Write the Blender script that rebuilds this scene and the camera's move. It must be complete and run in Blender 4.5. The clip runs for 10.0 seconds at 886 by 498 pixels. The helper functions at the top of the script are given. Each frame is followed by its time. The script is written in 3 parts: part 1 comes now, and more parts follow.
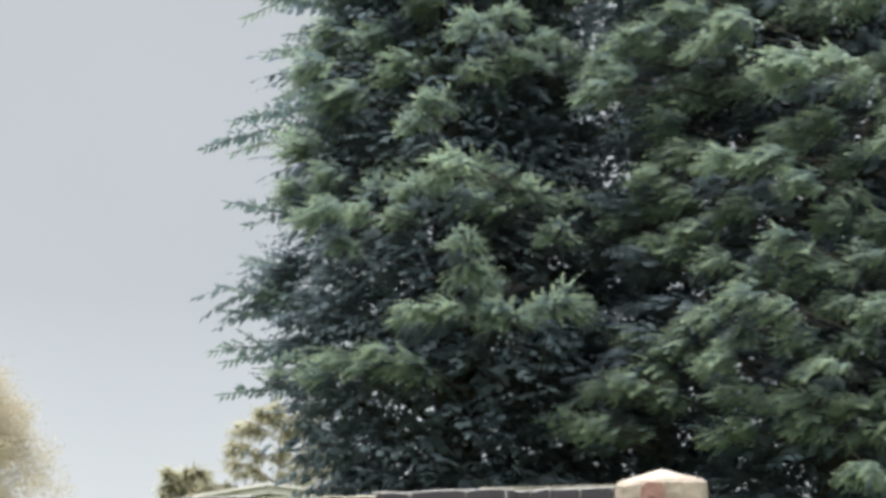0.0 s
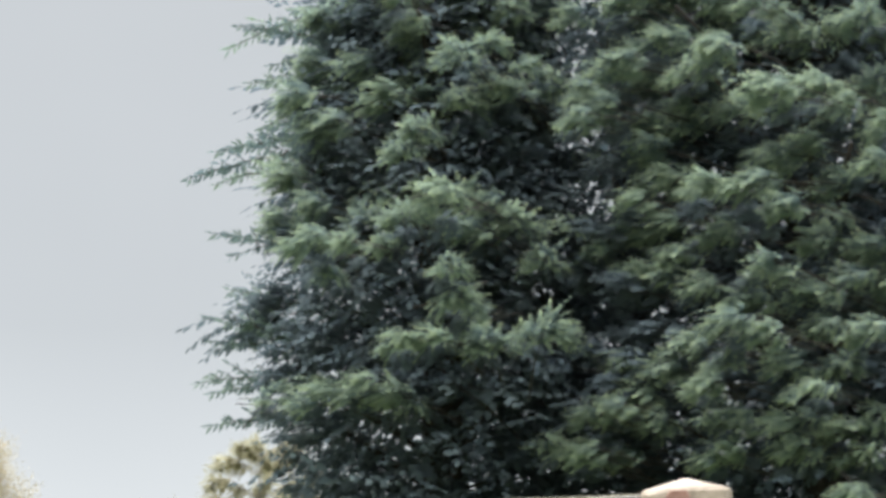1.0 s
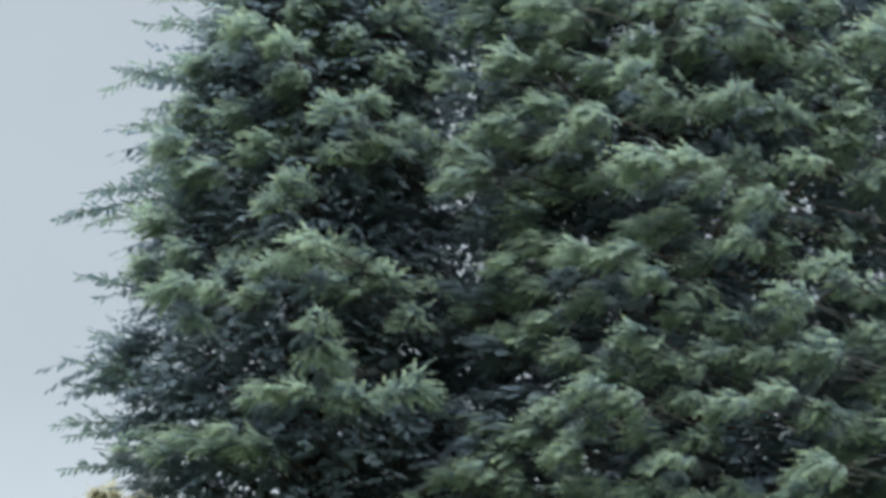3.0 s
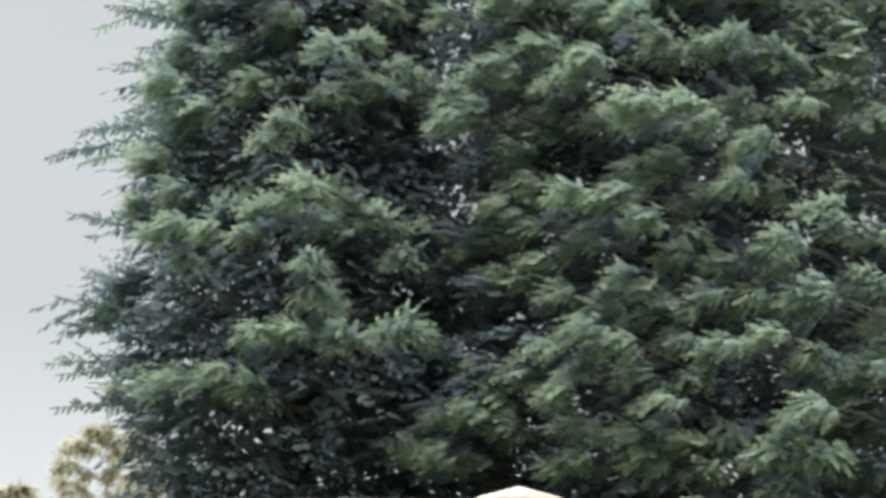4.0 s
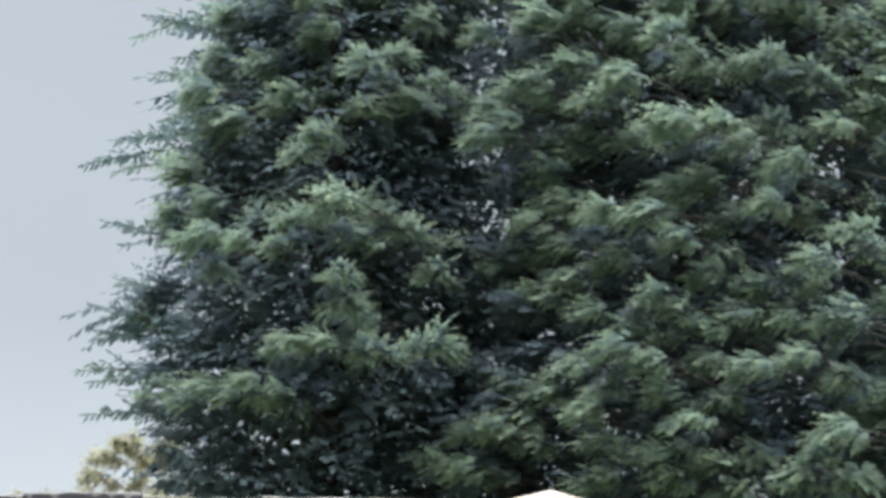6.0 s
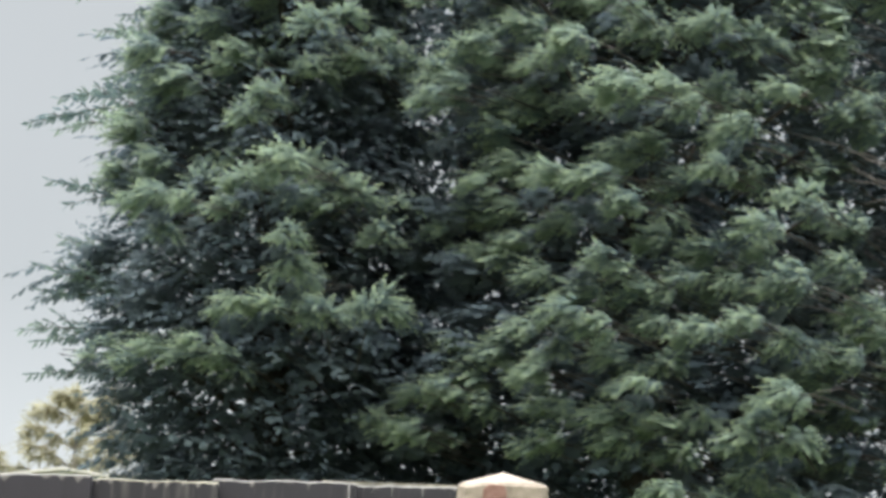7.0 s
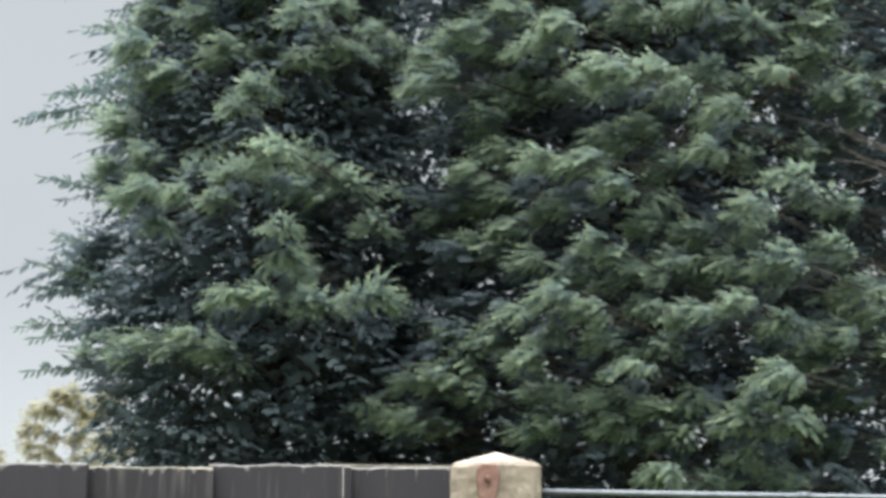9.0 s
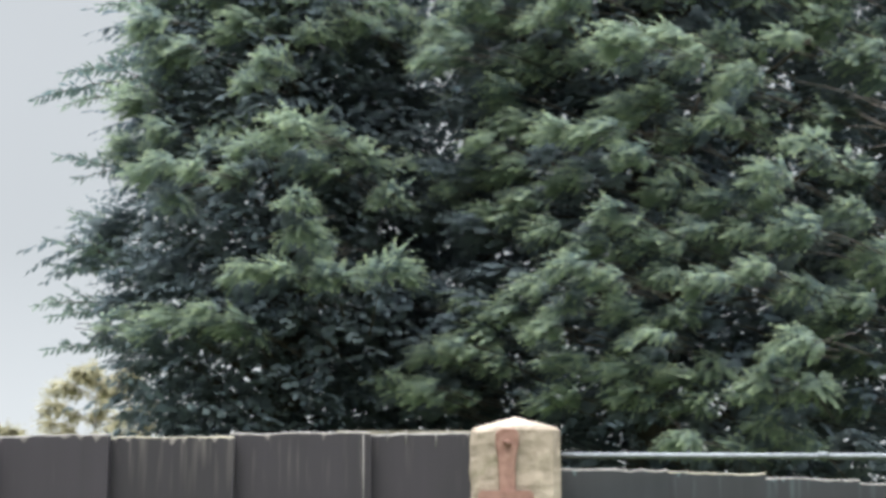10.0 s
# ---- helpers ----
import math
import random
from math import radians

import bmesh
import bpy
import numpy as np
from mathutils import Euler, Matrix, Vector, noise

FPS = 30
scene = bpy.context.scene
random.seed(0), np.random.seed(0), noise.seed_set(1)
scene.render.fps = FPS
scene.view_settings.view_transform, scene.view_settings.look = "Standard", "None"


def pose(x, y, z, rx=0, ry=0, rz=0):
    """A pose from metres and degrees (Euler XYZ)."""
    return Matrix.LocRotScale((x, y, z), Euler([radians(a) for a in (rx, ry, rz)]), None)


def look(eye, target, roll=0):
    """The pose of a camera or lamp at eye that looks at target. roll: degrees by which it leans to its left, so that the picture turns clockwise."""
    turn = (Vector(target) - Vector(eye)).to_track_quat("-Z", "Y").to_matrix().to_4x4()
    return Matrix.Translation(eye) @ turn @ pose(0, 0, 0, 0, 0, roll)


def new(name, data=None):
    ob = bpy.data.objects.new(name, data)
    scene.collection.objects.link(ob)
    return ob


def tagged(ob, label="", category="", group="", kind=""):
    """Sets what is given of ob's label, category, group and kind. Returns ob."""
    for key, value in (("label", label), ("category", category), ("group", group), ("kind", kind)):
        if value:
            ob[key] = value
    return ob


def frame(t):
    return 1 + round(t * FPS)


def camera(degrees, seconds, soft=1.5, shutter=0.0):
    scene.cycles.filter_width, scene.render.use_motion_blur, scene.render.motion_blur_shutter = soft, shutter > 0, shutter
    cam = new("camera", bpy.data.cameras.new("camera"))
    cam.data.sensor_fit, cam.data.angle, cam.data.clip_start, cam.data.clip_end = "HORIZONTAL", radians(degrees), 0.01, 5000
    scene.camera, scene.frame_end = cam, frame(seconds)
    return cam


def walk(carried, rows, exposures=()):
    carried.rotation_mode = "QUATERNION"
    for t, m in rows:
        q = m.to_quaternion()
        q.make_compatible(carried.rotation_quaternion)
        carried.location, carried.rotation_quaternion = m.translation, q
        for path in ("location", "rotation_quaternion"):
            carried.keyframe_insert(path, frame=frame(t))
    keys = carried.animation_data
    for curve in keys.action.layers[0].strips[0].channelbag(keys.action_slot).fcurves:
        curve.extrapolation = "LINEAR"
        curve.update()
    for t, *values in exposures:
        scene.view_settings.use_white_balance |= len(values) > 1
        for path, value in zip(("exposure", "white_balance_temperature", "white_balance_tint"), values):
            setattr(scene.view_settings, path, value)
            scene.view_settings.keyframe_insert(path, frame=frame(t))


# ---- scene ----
cam = camera(26.0, 10.0, soft=3.6, shutter=0.5)


def gaze(x, y, z, yaw, pitch, roll):
    """A pose from a place, a turn to the right of +y, a tilt upwards and a lean."""
    a, b = radians(yaw), radians(pitch)
    way = Vector((math.sin(a) * math.cos(b), math.cos(a) * math.cos(b), math.sin(b)))
    eye = Vector((x, y, z))
    return look(eye, eye + way, roll)


PATH = [
    (0, 0.0460, 0.0075, 1.6294, -5.494, 13.962, -0.552),
    (0.3, 0.0524, 0.0130, 1.6058, -5.142, 14.261, -1.263),
    (0.5, 0.0371, 0.0062, 1.6006, -5.252, 14.097, -1.240),
    (0.6, 0.0120, 0.0095, 1.5890, -5.067, 14.513, -1.413),
    (0.8, -0.0126, 0.0081, 1.5920, -4.854, 14.629, -2.075),
    (1, -0.0183, 0.0044, 1.6020, -4.656, 14.942, -1.504),
    (1.5, -0.0048, 0.0008, 1.5998, -3.912, 16.524, -0.404),
    (2, -0.0003, -0.0022, 1.5986, -3.130, 17.579, 1.591),
    (2.5, 0.0008, -0.0025, 1.5998, -1.957, 17.608, 0.601),
    (3, 0.0007, -0.0014, 1.5999, -0.706, 16.632, 0.533),
    (3.2, 0.0003, 0.0005, 1.6011, -0.404, 16.233, -0.304),
    (4.3, 0.0052, -0.0007, 1.6108, -0.510, 14.661, 1.392),
    (4.5, 0.0008, -0.0011, 1.6158, -0.580, 15.009, 1.765),
    (5, 0.0100, 0.0002, 1.5973, -1.323, 15.426, 1.908),
    (5.2, 0.0062, -0.0003, 1.5992, -1.236, 15.997, 1.791),
    (6.3, -0.0172, 0.0111, 1.5715, -1.410, 15.051, 2.238),
    (6.5, -0.0277, 0.0162, 1.5674, -0.924, 14.842, 2.281),
    (7, -0.0195, 0.0028, 1.6211, 0.346, 14.062, 2.065),
    (7.5, -0.0369, -0.0007, 1.6041, 1.086, 13.912, 1.118),
    (8, -0.0194, -0.0062, 1.5887, 1.421, 14.097, 0.985),
    (8.5, 0.0054, -0.0089, 1.5916, 0.723, 13.856, 1.023),
    (9, -0.0112, -0.0144, 1.6054, 0.515, 13.790, 0.787),
    (9.5, -0.0161, -0.0218, 1.6014, 0.187, 13.415, 0.424),
    (10, -0.0103, -0.0211, 1.5938, 0.000, 13.000, 0.000),
]
EXPOSURES = [
    (0.0, 0.50, 6440, 9), (1.0, 0.60, 6490, 9), (1.3, 0.60, 6490, 9), (1.8, 0.45, 5940, 7), (2.5, 0.35, 5840, 6),
    (3.0, 0.45, 5990, 6), (3.2, 0.50, 6090, 7), (4.3, 0.70, 6640, 8), (4.6, 0.70, 6590, 8), (5.0, 0.65, 6390, 7),
    (5.2, 0.65, 6390, 7), (6.3, 0.50, 6040, 8), (6.5, 0.65, 6390, 8), (7.0, 0.60, 6490, 8), (7.5, 0.65, 6540, 8),
    (8.5, 0.60, 6390, 8), (10.0, 0.65, 6440, 9),
]
walk(cam, [(t, gaze(*p)) for t, *p in PATH], EXPOSURES)

# ---- sky and sun ----
SUN_UP, SUN_TURN = 72, 205        # degrees above the horizon, degrees clockwise from +y

world = bpy.data.worlds.new("world")
scene.world = world
world.use_nodes = True
wn, wl = world.node_tree.nodes, world.node_tree.links
sky = wn.new("ShaderNodeTexSky")
sky.sky_type, sky.sun_disc = "NISHITA", False
sky.sun_elevation, sky.sun_rotation = radians(SUN_UP), radians(SUN_TURN)
dim = wn.new("ShaderNodeMix")
dim.data_type, dim.blend_type = "RGBA", "MULTIPLY"
dim.inputs[0].default_value = 1.0
wl.new(sky.outputs[0], dim.inputs[6])
dim.inputs[7].default_value = (0.12, 0.12, 0.12, 1)
where = wn.new("ShaderNodeTexCoord")
split = wn.new("ShaderNodeSeparateXYZ")
wl.new(where.outputs["Generated"], split.inputs[0])
veil = wn.new("ShaderNodeValToRGB")
veil.color_ramp.elements[0].position, veil.color_ramp.elements[0].color = 0.03, (0.64, 0.655, 0.668, 1)
veil.color_ramp.elements[1].position, veil.color_ramp.elements[1].color = 0.9, (4.7, 4.95, 5.4, 1)
for at, c in ((0.22, (0.430, 0.441, 0.446, 1)), (0.42, (0.413, 0.425, 0.432, 1))):
    veil.color_ramp.elements.new(at).color = c
wl.new(split.outputs[2], veil.inputs[0])
puffs = wn.new("ShaderNodeTexNoise")
puffs.inputs["Scale"].default_value, puffs.inputs["Detail"].default_value = 2.2, 4
wl.new(where.outputs["Generated"], puffs.inputs["Vector"])
puff_level = wn.new("ShaderNodeMapRange")
puff_level.inputs[3].default_value, puff_level.inputs[4].default_value = 0.86, 1.12
wl.new(puffs.outputs[0], puff_level.inputs[0])
cloud = wn.new("ShaderNodeVectorMath")
cloud.operation = "SCALE"
wl.new(veil.outputs[0], cloud.inputs[0])
wl.new(puff_level.outputs[0], cloud.inputs[3])
cover = wn.new("ShaderNodeMix")
cover.data_type = "RGBA"
cover.inputs[0].default_value = 0.9
wl.new(dim.outputs[2], cover.inputs[6])
wl.new(cloud.outputs[0], cover.inputs[7])
back = wn["Background"]
wl.new(cover.outputs[2], back.inputs[0])
back.inputs[1].default_value = 1.0

sun = new("sun", bpy.data.lights.new("sun", "SUN"))
sun.data.energy, sun.data.angle, sun.data.color = 4.0, radians(30), (1.0, 0.95, 0.86)
up, turn = radians(SUN_UP), radians(SUN_TURN)
sun.matrix_world = look(30 * Vector((math.sin(turn) * math.cos(up), math.cos(turn) * math.cos(up), math.sin(up))), (0, 0, 0))


# ---- materials ----
def material(name, rough=0.7, metal=0.0):
    m = bpy.data.materials.new(name)
    m.use_nodes = True
    n, l = m.node_tree.nodes, m.node_tree.links
    b = n["Principled BSDF"]
    b.inputs["Roughness"].default_value, b.inputs["Metallic"].default_value = rough, metal
    return m, n, l, b


def ramp(n, stops):
    r = n.new("ShaderNodeValToRGB")
    r.color_ramp.elements[0].position, r.color_ramp.elements[0].color = stops[0][0], (*stops[0][1], 1)
    r.color_ramp.elements[1].position, r.color_ramp.elements[1].color = stops[-1][0], (*stops[-1][1], 1)
    for at, c in stops[1:-1]:
        r.color_ramp.elements.new(at).color = (*c, 1)
    return r


def grain(n, l, scale, detail=4, stretch=None, space="Object", own=False):
    t = n.new("ShaderNodeTexNoise")
    t.inputs["Scale"].default_value, t.inputs["Detail"].default_value = scale, detail
    if own:
        t.noise_dimensions = "4D"
        one, far = n.new("ShaderNodeObjectInfo"), n.new("ShaderNodeMath")
        far.operation = "MULTIPLY"
        far.inputs[1].default_value = 60
        l.new(one.outputs["Random"], far.inputs[0])
        l.new(far.outputs[0], t.inputs["W"])
    c = n.new("ShaderNodeTexCoord")
    if stretch:
        k = n.new("ShaderNodeMapping")
        k.inputs["Scale"].default_value = stretch
        l.new(c.outputs[space], k.inputs[0])
        l.new(k.outputs[0], t.inputs["Vector"])
    else:
        l.new(c.outputs[space], t.inputs["Vector"])
    return t


def mix(n, l, factor, a, b, blend="MIX"):
    x = n.new("ShaderNodeMix")
    x.data_type, x.blend_type = "RGBA", blend
    for socket, v in ((x.inputs[0], factor), (x.inputs[6], a), (x.inputs[7], b)):
        if isinstance(v, (int, float)):
            socket.default_value = v
        elif isinstance(v, tuple):
            socket.default_value = (*v, 1)
        else:
            l.new(v, socket)
    return x.outputs[2]


def relief(n, l, b, height, strength, distance):
    x = n.new("ShaderNodeBump")
    x.inputs["Strength"].default_value, x.inputs["Distance"].default_value = strength, distance
    l.new(height, x.inputs["Height"])
    l.new(x.outputs[0], b.inputs["Normal"])


def foliage_material(name, dark, fresh, tip, glow=0.25, rough=0.55, lit_shoots=0.0):
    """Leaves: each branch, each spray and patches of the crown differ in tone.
    The last argument is the share of yellower, lit-looking growth towards each frond's end."""
    m, n, l, b = material(name, rough)
    one = n.new("ShaderNodeObjectInfo")
    piece = n.new("ShaderNodeNewGeometry")
    patch = grain(n, l, 5.0, 3)
    tone = ramp(n, [(0.30, dark), (0.55, tuple((p + q) / 2 for p, q in zip(dark, fresh))), (0.78, fresh)])
    add = n.new("ShaderNodeMath")
    add.operation = "MULTIPLY_ADD"
    l.new(one.outputs["Random"], add.inputs[0])
    add.inputs[1].default_value = 0.5
    l.new(patch.outputs[0], add.inputs[2])
    less = n.new("ShaderNodeMath")
    less.operation = "SUBTRACT"
    l.new(add.outputs[0], less.inputs[0])
    less.inputs[1].default_value = 0.2
    l.new(less.outputs[0], tone.inputs[0])
    few = n.new("ShaderNodeMapRange")
    few.inputs[1].default_value, few.inputs[2].default_value, few.inputs[4].default_value = 0.6, 1.0, 0.16
    l.new(piece.outputs["Random Per Island"], few.inputs[0])
    colour = mix(n, l, few.outputs[0], tone.outputs[0], tip)
    # young ends, paler still: light on the outer boughs put into the colour
    if lit_shoots:
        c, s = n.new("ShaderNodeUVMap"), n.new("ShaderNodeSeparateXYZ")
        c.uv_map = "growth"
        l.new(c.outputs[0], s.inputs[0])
        lighter, some = n.new("ShaderNodeMapRange"), n.new("ShaderNodeMapRange")
        lighter.inputs[1].default_value, lighter.inputs[2].default_value = 0.25, 1.0
        l.new(s.outputs[0], lighter.inputs[0])
        some.inputs[3].default_value, some.inputs[4].default_value = 0.3 * lit_shoots, lit_shoots
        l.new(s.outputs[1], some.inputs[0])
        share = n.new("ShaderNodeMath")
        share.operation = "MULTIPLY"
        l.new(lighter.outputs[0], share.inputs[0])
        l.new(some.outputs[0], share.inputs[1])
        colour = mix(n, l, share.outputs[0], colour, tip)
    l.new(colour, b.inputs["Base Color"])
    b.inputs["Specular IOR Level"].default_value = 0.12
    thin = n.new("ShaderNodeBsdfTranslucent")
    l.new(colour, thin.inputs[0])
    both = n.new("ShaderNodeMixShader")
    both.inputs[0].default_value = glow
    l.new(b.outputs[0], both.inputs[1])
    l.new(thin.outputs[0], both.inputs[2])
    l.new(both.outputs[0], n["Material Output"].inputs[0])
    return m


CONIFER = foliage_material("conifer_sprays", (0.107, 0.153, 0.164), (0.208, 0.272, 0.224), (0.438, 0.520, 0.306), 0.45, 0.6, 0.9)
# older sprays with shade put into the colour: a darker, bluer copy of CONIFER
OLDER_SHADED = foliage_material("older_shaded_conifer_sprays", (0.102, 0.135, 0.158), (0.145, 0.178, 0.186), (0.172, 0.206, 0.196), 0.5, 0.6)
GOLDEN = foliage_material("golden_leaves", (0.25, 0.235, 0.150), (0.38, 0.355, 0.24), (0.50, 0.475, 0.36), 0.5)
PALE = foliage_material("pale_birch_leaves", (0.33, 0.285, 0.205), (0.44, 0.385, 0.285), (0.50, 0.455, 0.355), 0.4)


def bark_material(name, a, b_, scale=14):
    m, n, l, b = material(name, 0.9)
    t = grain(n, l, scale, 6, (1, 1, 0.25))
    r = ramp(n, [(0.3, a), (0.7, b_)])
    l.new(t.outputs[0], r.inputs[0])
    l.new(r.outputs[0], b.inputs["Base Color"])
    relief(n, l, b, t.outputs[0], 0.6, 0.02)
    return m


BARK = bark_material("conifer_bark", (0.022, 0.019, 0.018), (0.06, 0.05, 0.043))
DEAD = bark_material("dead_twig", (0.07, 0.058, 0.055), (0.14, 0.12, 0.115))
PALE_BARK = bark_material("birch_bark", (0.16, 0.13, 0.10), (0.42, 0.39, 0.34))


def stained_wood(name, deep, worn, drip):
    """Dark stained boards: grain along z, pale runs that start at the top end (the board's origin)."""
    m, n, l, b = material(name, 0.75)
    fine = grain(n, l, 60, 5, (1, 1, 0.05), own=True)
    broad = grain(n, l, 14, 4, (1, 1, 0.5), own=True)
    r = ramp(n, [(0.3, deep), (0.75, worn)])
    k = n.new("ShaderNodeMath")
    k.operation = "MULTIPLY_ADD"
    l.new(fine.outputs[0], k.inputs[0])
    k.inputs[1].default_value = 0.5
    half = n.new("ShaderNodeMath")
    half.operation = "MULTIPLY"
    half.inputs[1].default_value = 0.5
    l.new(broad.outputs[0], half.inputs[0])
    l.new(half.outputs[0], k.inputs[2])
    l.new(k.outputs[0], r.inputs[0])
    runs = grain(n, l, 105, 2, (1, 0.2, 0.07), own=True)
    c = n.new("ShaderNodeTexCoord")
    s = n.new("ShaderNodeSeparateXYZ")
    l.new(c.outputs["Object"], s.inputs[0])
    reach = n.new("ShaderNodeMapRange")
    reach.inputs[1].default_value, reach.inputs[2].default_value = -0.085, 0.0
    l.new(s.outputs[2], reach.inputs[0])
    wet = n.new("ShaderNodeObjectInfo")
    much = n.new("ShaderNodeMapRange")
    much.inputs[1].default_value, much.inputs[2].default_value, much.inputs[3].default_value, much.inputs[4].default_value = 0.2, 0.8, 0.52, 0.66
    l.new(wet.outputs["Random"], much.inputs[0])
    streak = n.new("ShaderNodeMapRange")
    streak.inputs[2].default_value, streak.inputs[4].default_value = 0.74, 0.75
    l.new(much.outputs[0], streak.inputs[1])
    l.new(runs.outputs[0], streak.inputs[0])
    amount = n.new("ShaderNodeMath")
    amount.operation = "MULTIPLY"
    l.new(reach.outputs[0], amount.inputs[0])
    l.new(streak.outputs[0], amount.inputs[1])
    one = n.new("ShaderNodeObjectInfo")
    tone = n.new("ShaderNodeMapRange")
    tone.inputs[3].default_value, tone.inputs[4].default_value = 0.72, 1.25
    l.new(one.outputs["Random"], tone.inputs[0])
    own = n.new("ShaderNodeVectorMath")
    own.operation = "SCALE"
    l.new(r.outputs[0], own.inputs[0])
    l.new(tone.outputs[0], own.inputs[3])
    crust = grain(n, l, 85, 4, (1, 0.3, 0.3), own=True)
    brink = n.new("ShaderNodeMapRange")
    brink.inputs[1].default_value, brink.inputs[2].default_value, brink.inputs[4].default_value = -0.018, 0.0, 0.30
    l.new(s.outputs[2], brink.inputs[0])
    both = n.new("ShaderNodeMath")
    l.new(crust.outputs[0], both.inputs[0])
    l.new(brink.outputs[0], both.inputs[1])
    spot = n.new("ShaderNodeMapRange")
    spot.inputs[1].default_value, spot.inputs[2].default_value, spot.inputs[4].default_value = 0.76, 0.84, 0.9
    l.new(both.outputs[0], spot.inputs[0])
    run = mix(n, l, amount.outputs[0], own.outputs[0], drip)
    l.new(mix(n, l, spot.outputs[0], run, tuple(1.5 * v for v in drip)), b.inputs["Base Color"])
    relief(n, l, b, fine.outputs[0], 0.35, 0.003)
    return m


WOOD = stained_wood("dark_stained_board", (0.0096, 0.0074, 0.0106), (0.0200, 0.0156, 0.0218), (0.10, 0.088, 0.084))
WOOD_GREY = stained_wood("grey_stained_board", (0.012, 0.0138, 0.017), (0.0215, 0.0235, 0.0285), (0.055, 0.075, 0.08))


def speckled(name, a, b_, c_, scale, rough=0.9, depth=0.002, spots=0.0):
    m, n, l, b = material(name, rough)
    t, big = grain(n, l, scale, 8), grain(n, l, scale / 9, 4)
    r = ramp(n, [(0.28, a), (0.5, b_), (0.74, c_)])
    l.new(t.outputs[0], r.inputs[0])
    wash = ramp(n, [(0.35, tuple(v * 0.72 for v in b_)), (0.62, c_)])
    l.new(big.outputs[0], wash.inputs[0])
    colour = mix(n, l, 0.5, r.outputs[0], wash.outputs[0])
    if spots:
        v = n.new("ShaderNodeTexNoise")
        v.inputs["Scale"].default_value, v.inputs["Detail"].default_value = scale * 0.45, 3
        hit = n.new("ShaderNodeMapRange")
        hit.inputs[1].default_value, hit.inputs[2].default_value, hit.inputs[4].default_value = 0.60, 0.68, spots
        g = n.new("ShaderNodeTexCoord")
        l.new(g.outputs["Object"], v.inputs["Vector"])
        l.new(v.outputs[0], hit.inputs[0])
        colour = mix(n, l, hit.outputs[0], colour, (0.17, 0.15, 0.10))
    l.new(colour, b.inputs["Base Color"])
    relief(n, l, b, t.outputs[0], 0.7, depth)
    return m


CONCRETE = speckled("weathered_concrete", (0.11, 0.088, 0.064), (0.262, 0.214, 0.166), (0.375, 0.318, 0.255), 62, 0.92, 0.006, 0.9)
LICHEN = speckled("lichen_end_grain", (0.05, 0.047, 0.044), (0.125, 0.117, 0.11), (0.25, 0.237, 0.22), 80)
LICHEN_YELLOW = speckled("yellow_lichen_end_grain", (0.06, 0.055, 0.04), (0.15, 0.14, 0.105), (0.28, 0.26, 0.20), 80)
RUST = speckled("rusty_iron", (0.09, 0.043, 0.032), (0.165, 0.080, 0.060), (0.25, 0.15, 0.12), 90, 0.85, 0.002)
ZINC = speckled("galvanised_pipe", (0.11, 0.125, 0.14), (0.15, 0.165, 0.18), (0.20, 0.215, 0.23), 60, 0.65, 0.0005)
ZINC.node_tree.nodes["Principled BSDF"].inputs["Metallic"].default_value = 0.6
RENDERED = speckled("house_render", (0.2, 0.19, 0.17), (0.27, 0.25, 0.23), (0.33, 0.31, 0.28), 6)
TILE = speckled("clay_roof_tile", (0.20, 0.11, 0.08), (0.30, 0.17, 0.13), (0.38, 0.25, 0.2), 5)
CREAM = speckled("cream_painted_board", (0.40, 0.37, 0.32), (0.47, 0.44, 0.39), (0.52, 0.49, 0.44), 8, 0.6)
GRASS = speckled("rough_grass", (0.035, 0.055, 0.02), (0.07, 0.10, 0.035), (0.12, 0.13, 0.055), 3, 0.95, 0.03)


# ---- making meshes ----
def thing(name, at=(0, 0, 0), **tags):
    ob = new(name)
    ob.empty_display_size = 0.2
    ob.location = at
    return tagged(ob, **tags)


def mesh_of(name, verts, faces, materials, slots=None, smooth=False):
    me = bpy.data.meshes.new(name)
    me.from_pydata([tuple(v) for v in verts], [], faces)
    for m in materials:
        me.materials.append(m)
    if slots is not None:
        me.polygons.foreach_set("material_index", slots)
    if smooth:
        me.polygons.foreach_set("use_smooth", [True] * len(me.polygons))
    me.update()
    return me


def part(name, data, parent, m=None, label=""):
    """One mesh under a thing; m is its pose in the thing's own space."""
    ob = new(name, data)
    ob.parent = parent
    if m is not None:
        ob.matrix_basis = m
    return tagged(ob, label=label)


def from_bm(name, bm, *materials, smooth=False):
    me = bpy.data.meshes.new(name)
    bm.normal_update()
    bm.to_mesh(me)
    bm.free()
    for m in materials:
        me.materials.append(m)
    if smooth:
        me.polygons.foreach_set("use_smooth", [True] * len(me.polygons))
    return me


def tube(points, radii, sides=7):
    """Vertices and faces of a tapered tube along points."""
    verts, faces = [], []
    pts = [Vector(p) for p in points]
    for i, p in enumerate(pts):
        d = (pts[min(i + 1, len(pts) - 1)] - pts[max(i - 1, 0)]).normalized()
        a = d.orthogonal().normalized()
        b = d.cross(a)
        for k in range(sides):
            w = 2 * math.pi * k / sides
            verts.append(p + radii[i] * (math.cos(w) * a + math.sin(w) * b))
    for i in range(len(pts) - 1):
        for k in range(sides):
            q = (k + 1) % sides
            faces.append((i * sides + k, i * sides + q, (i + 1) * sides + q, (i + 1) * sides + k))
    faces.append(tuple(range(sides))[::-1])
    faces.append(tuple((len(pts) - 1) * sides + k for k in range(sides)))
    return verts, faces


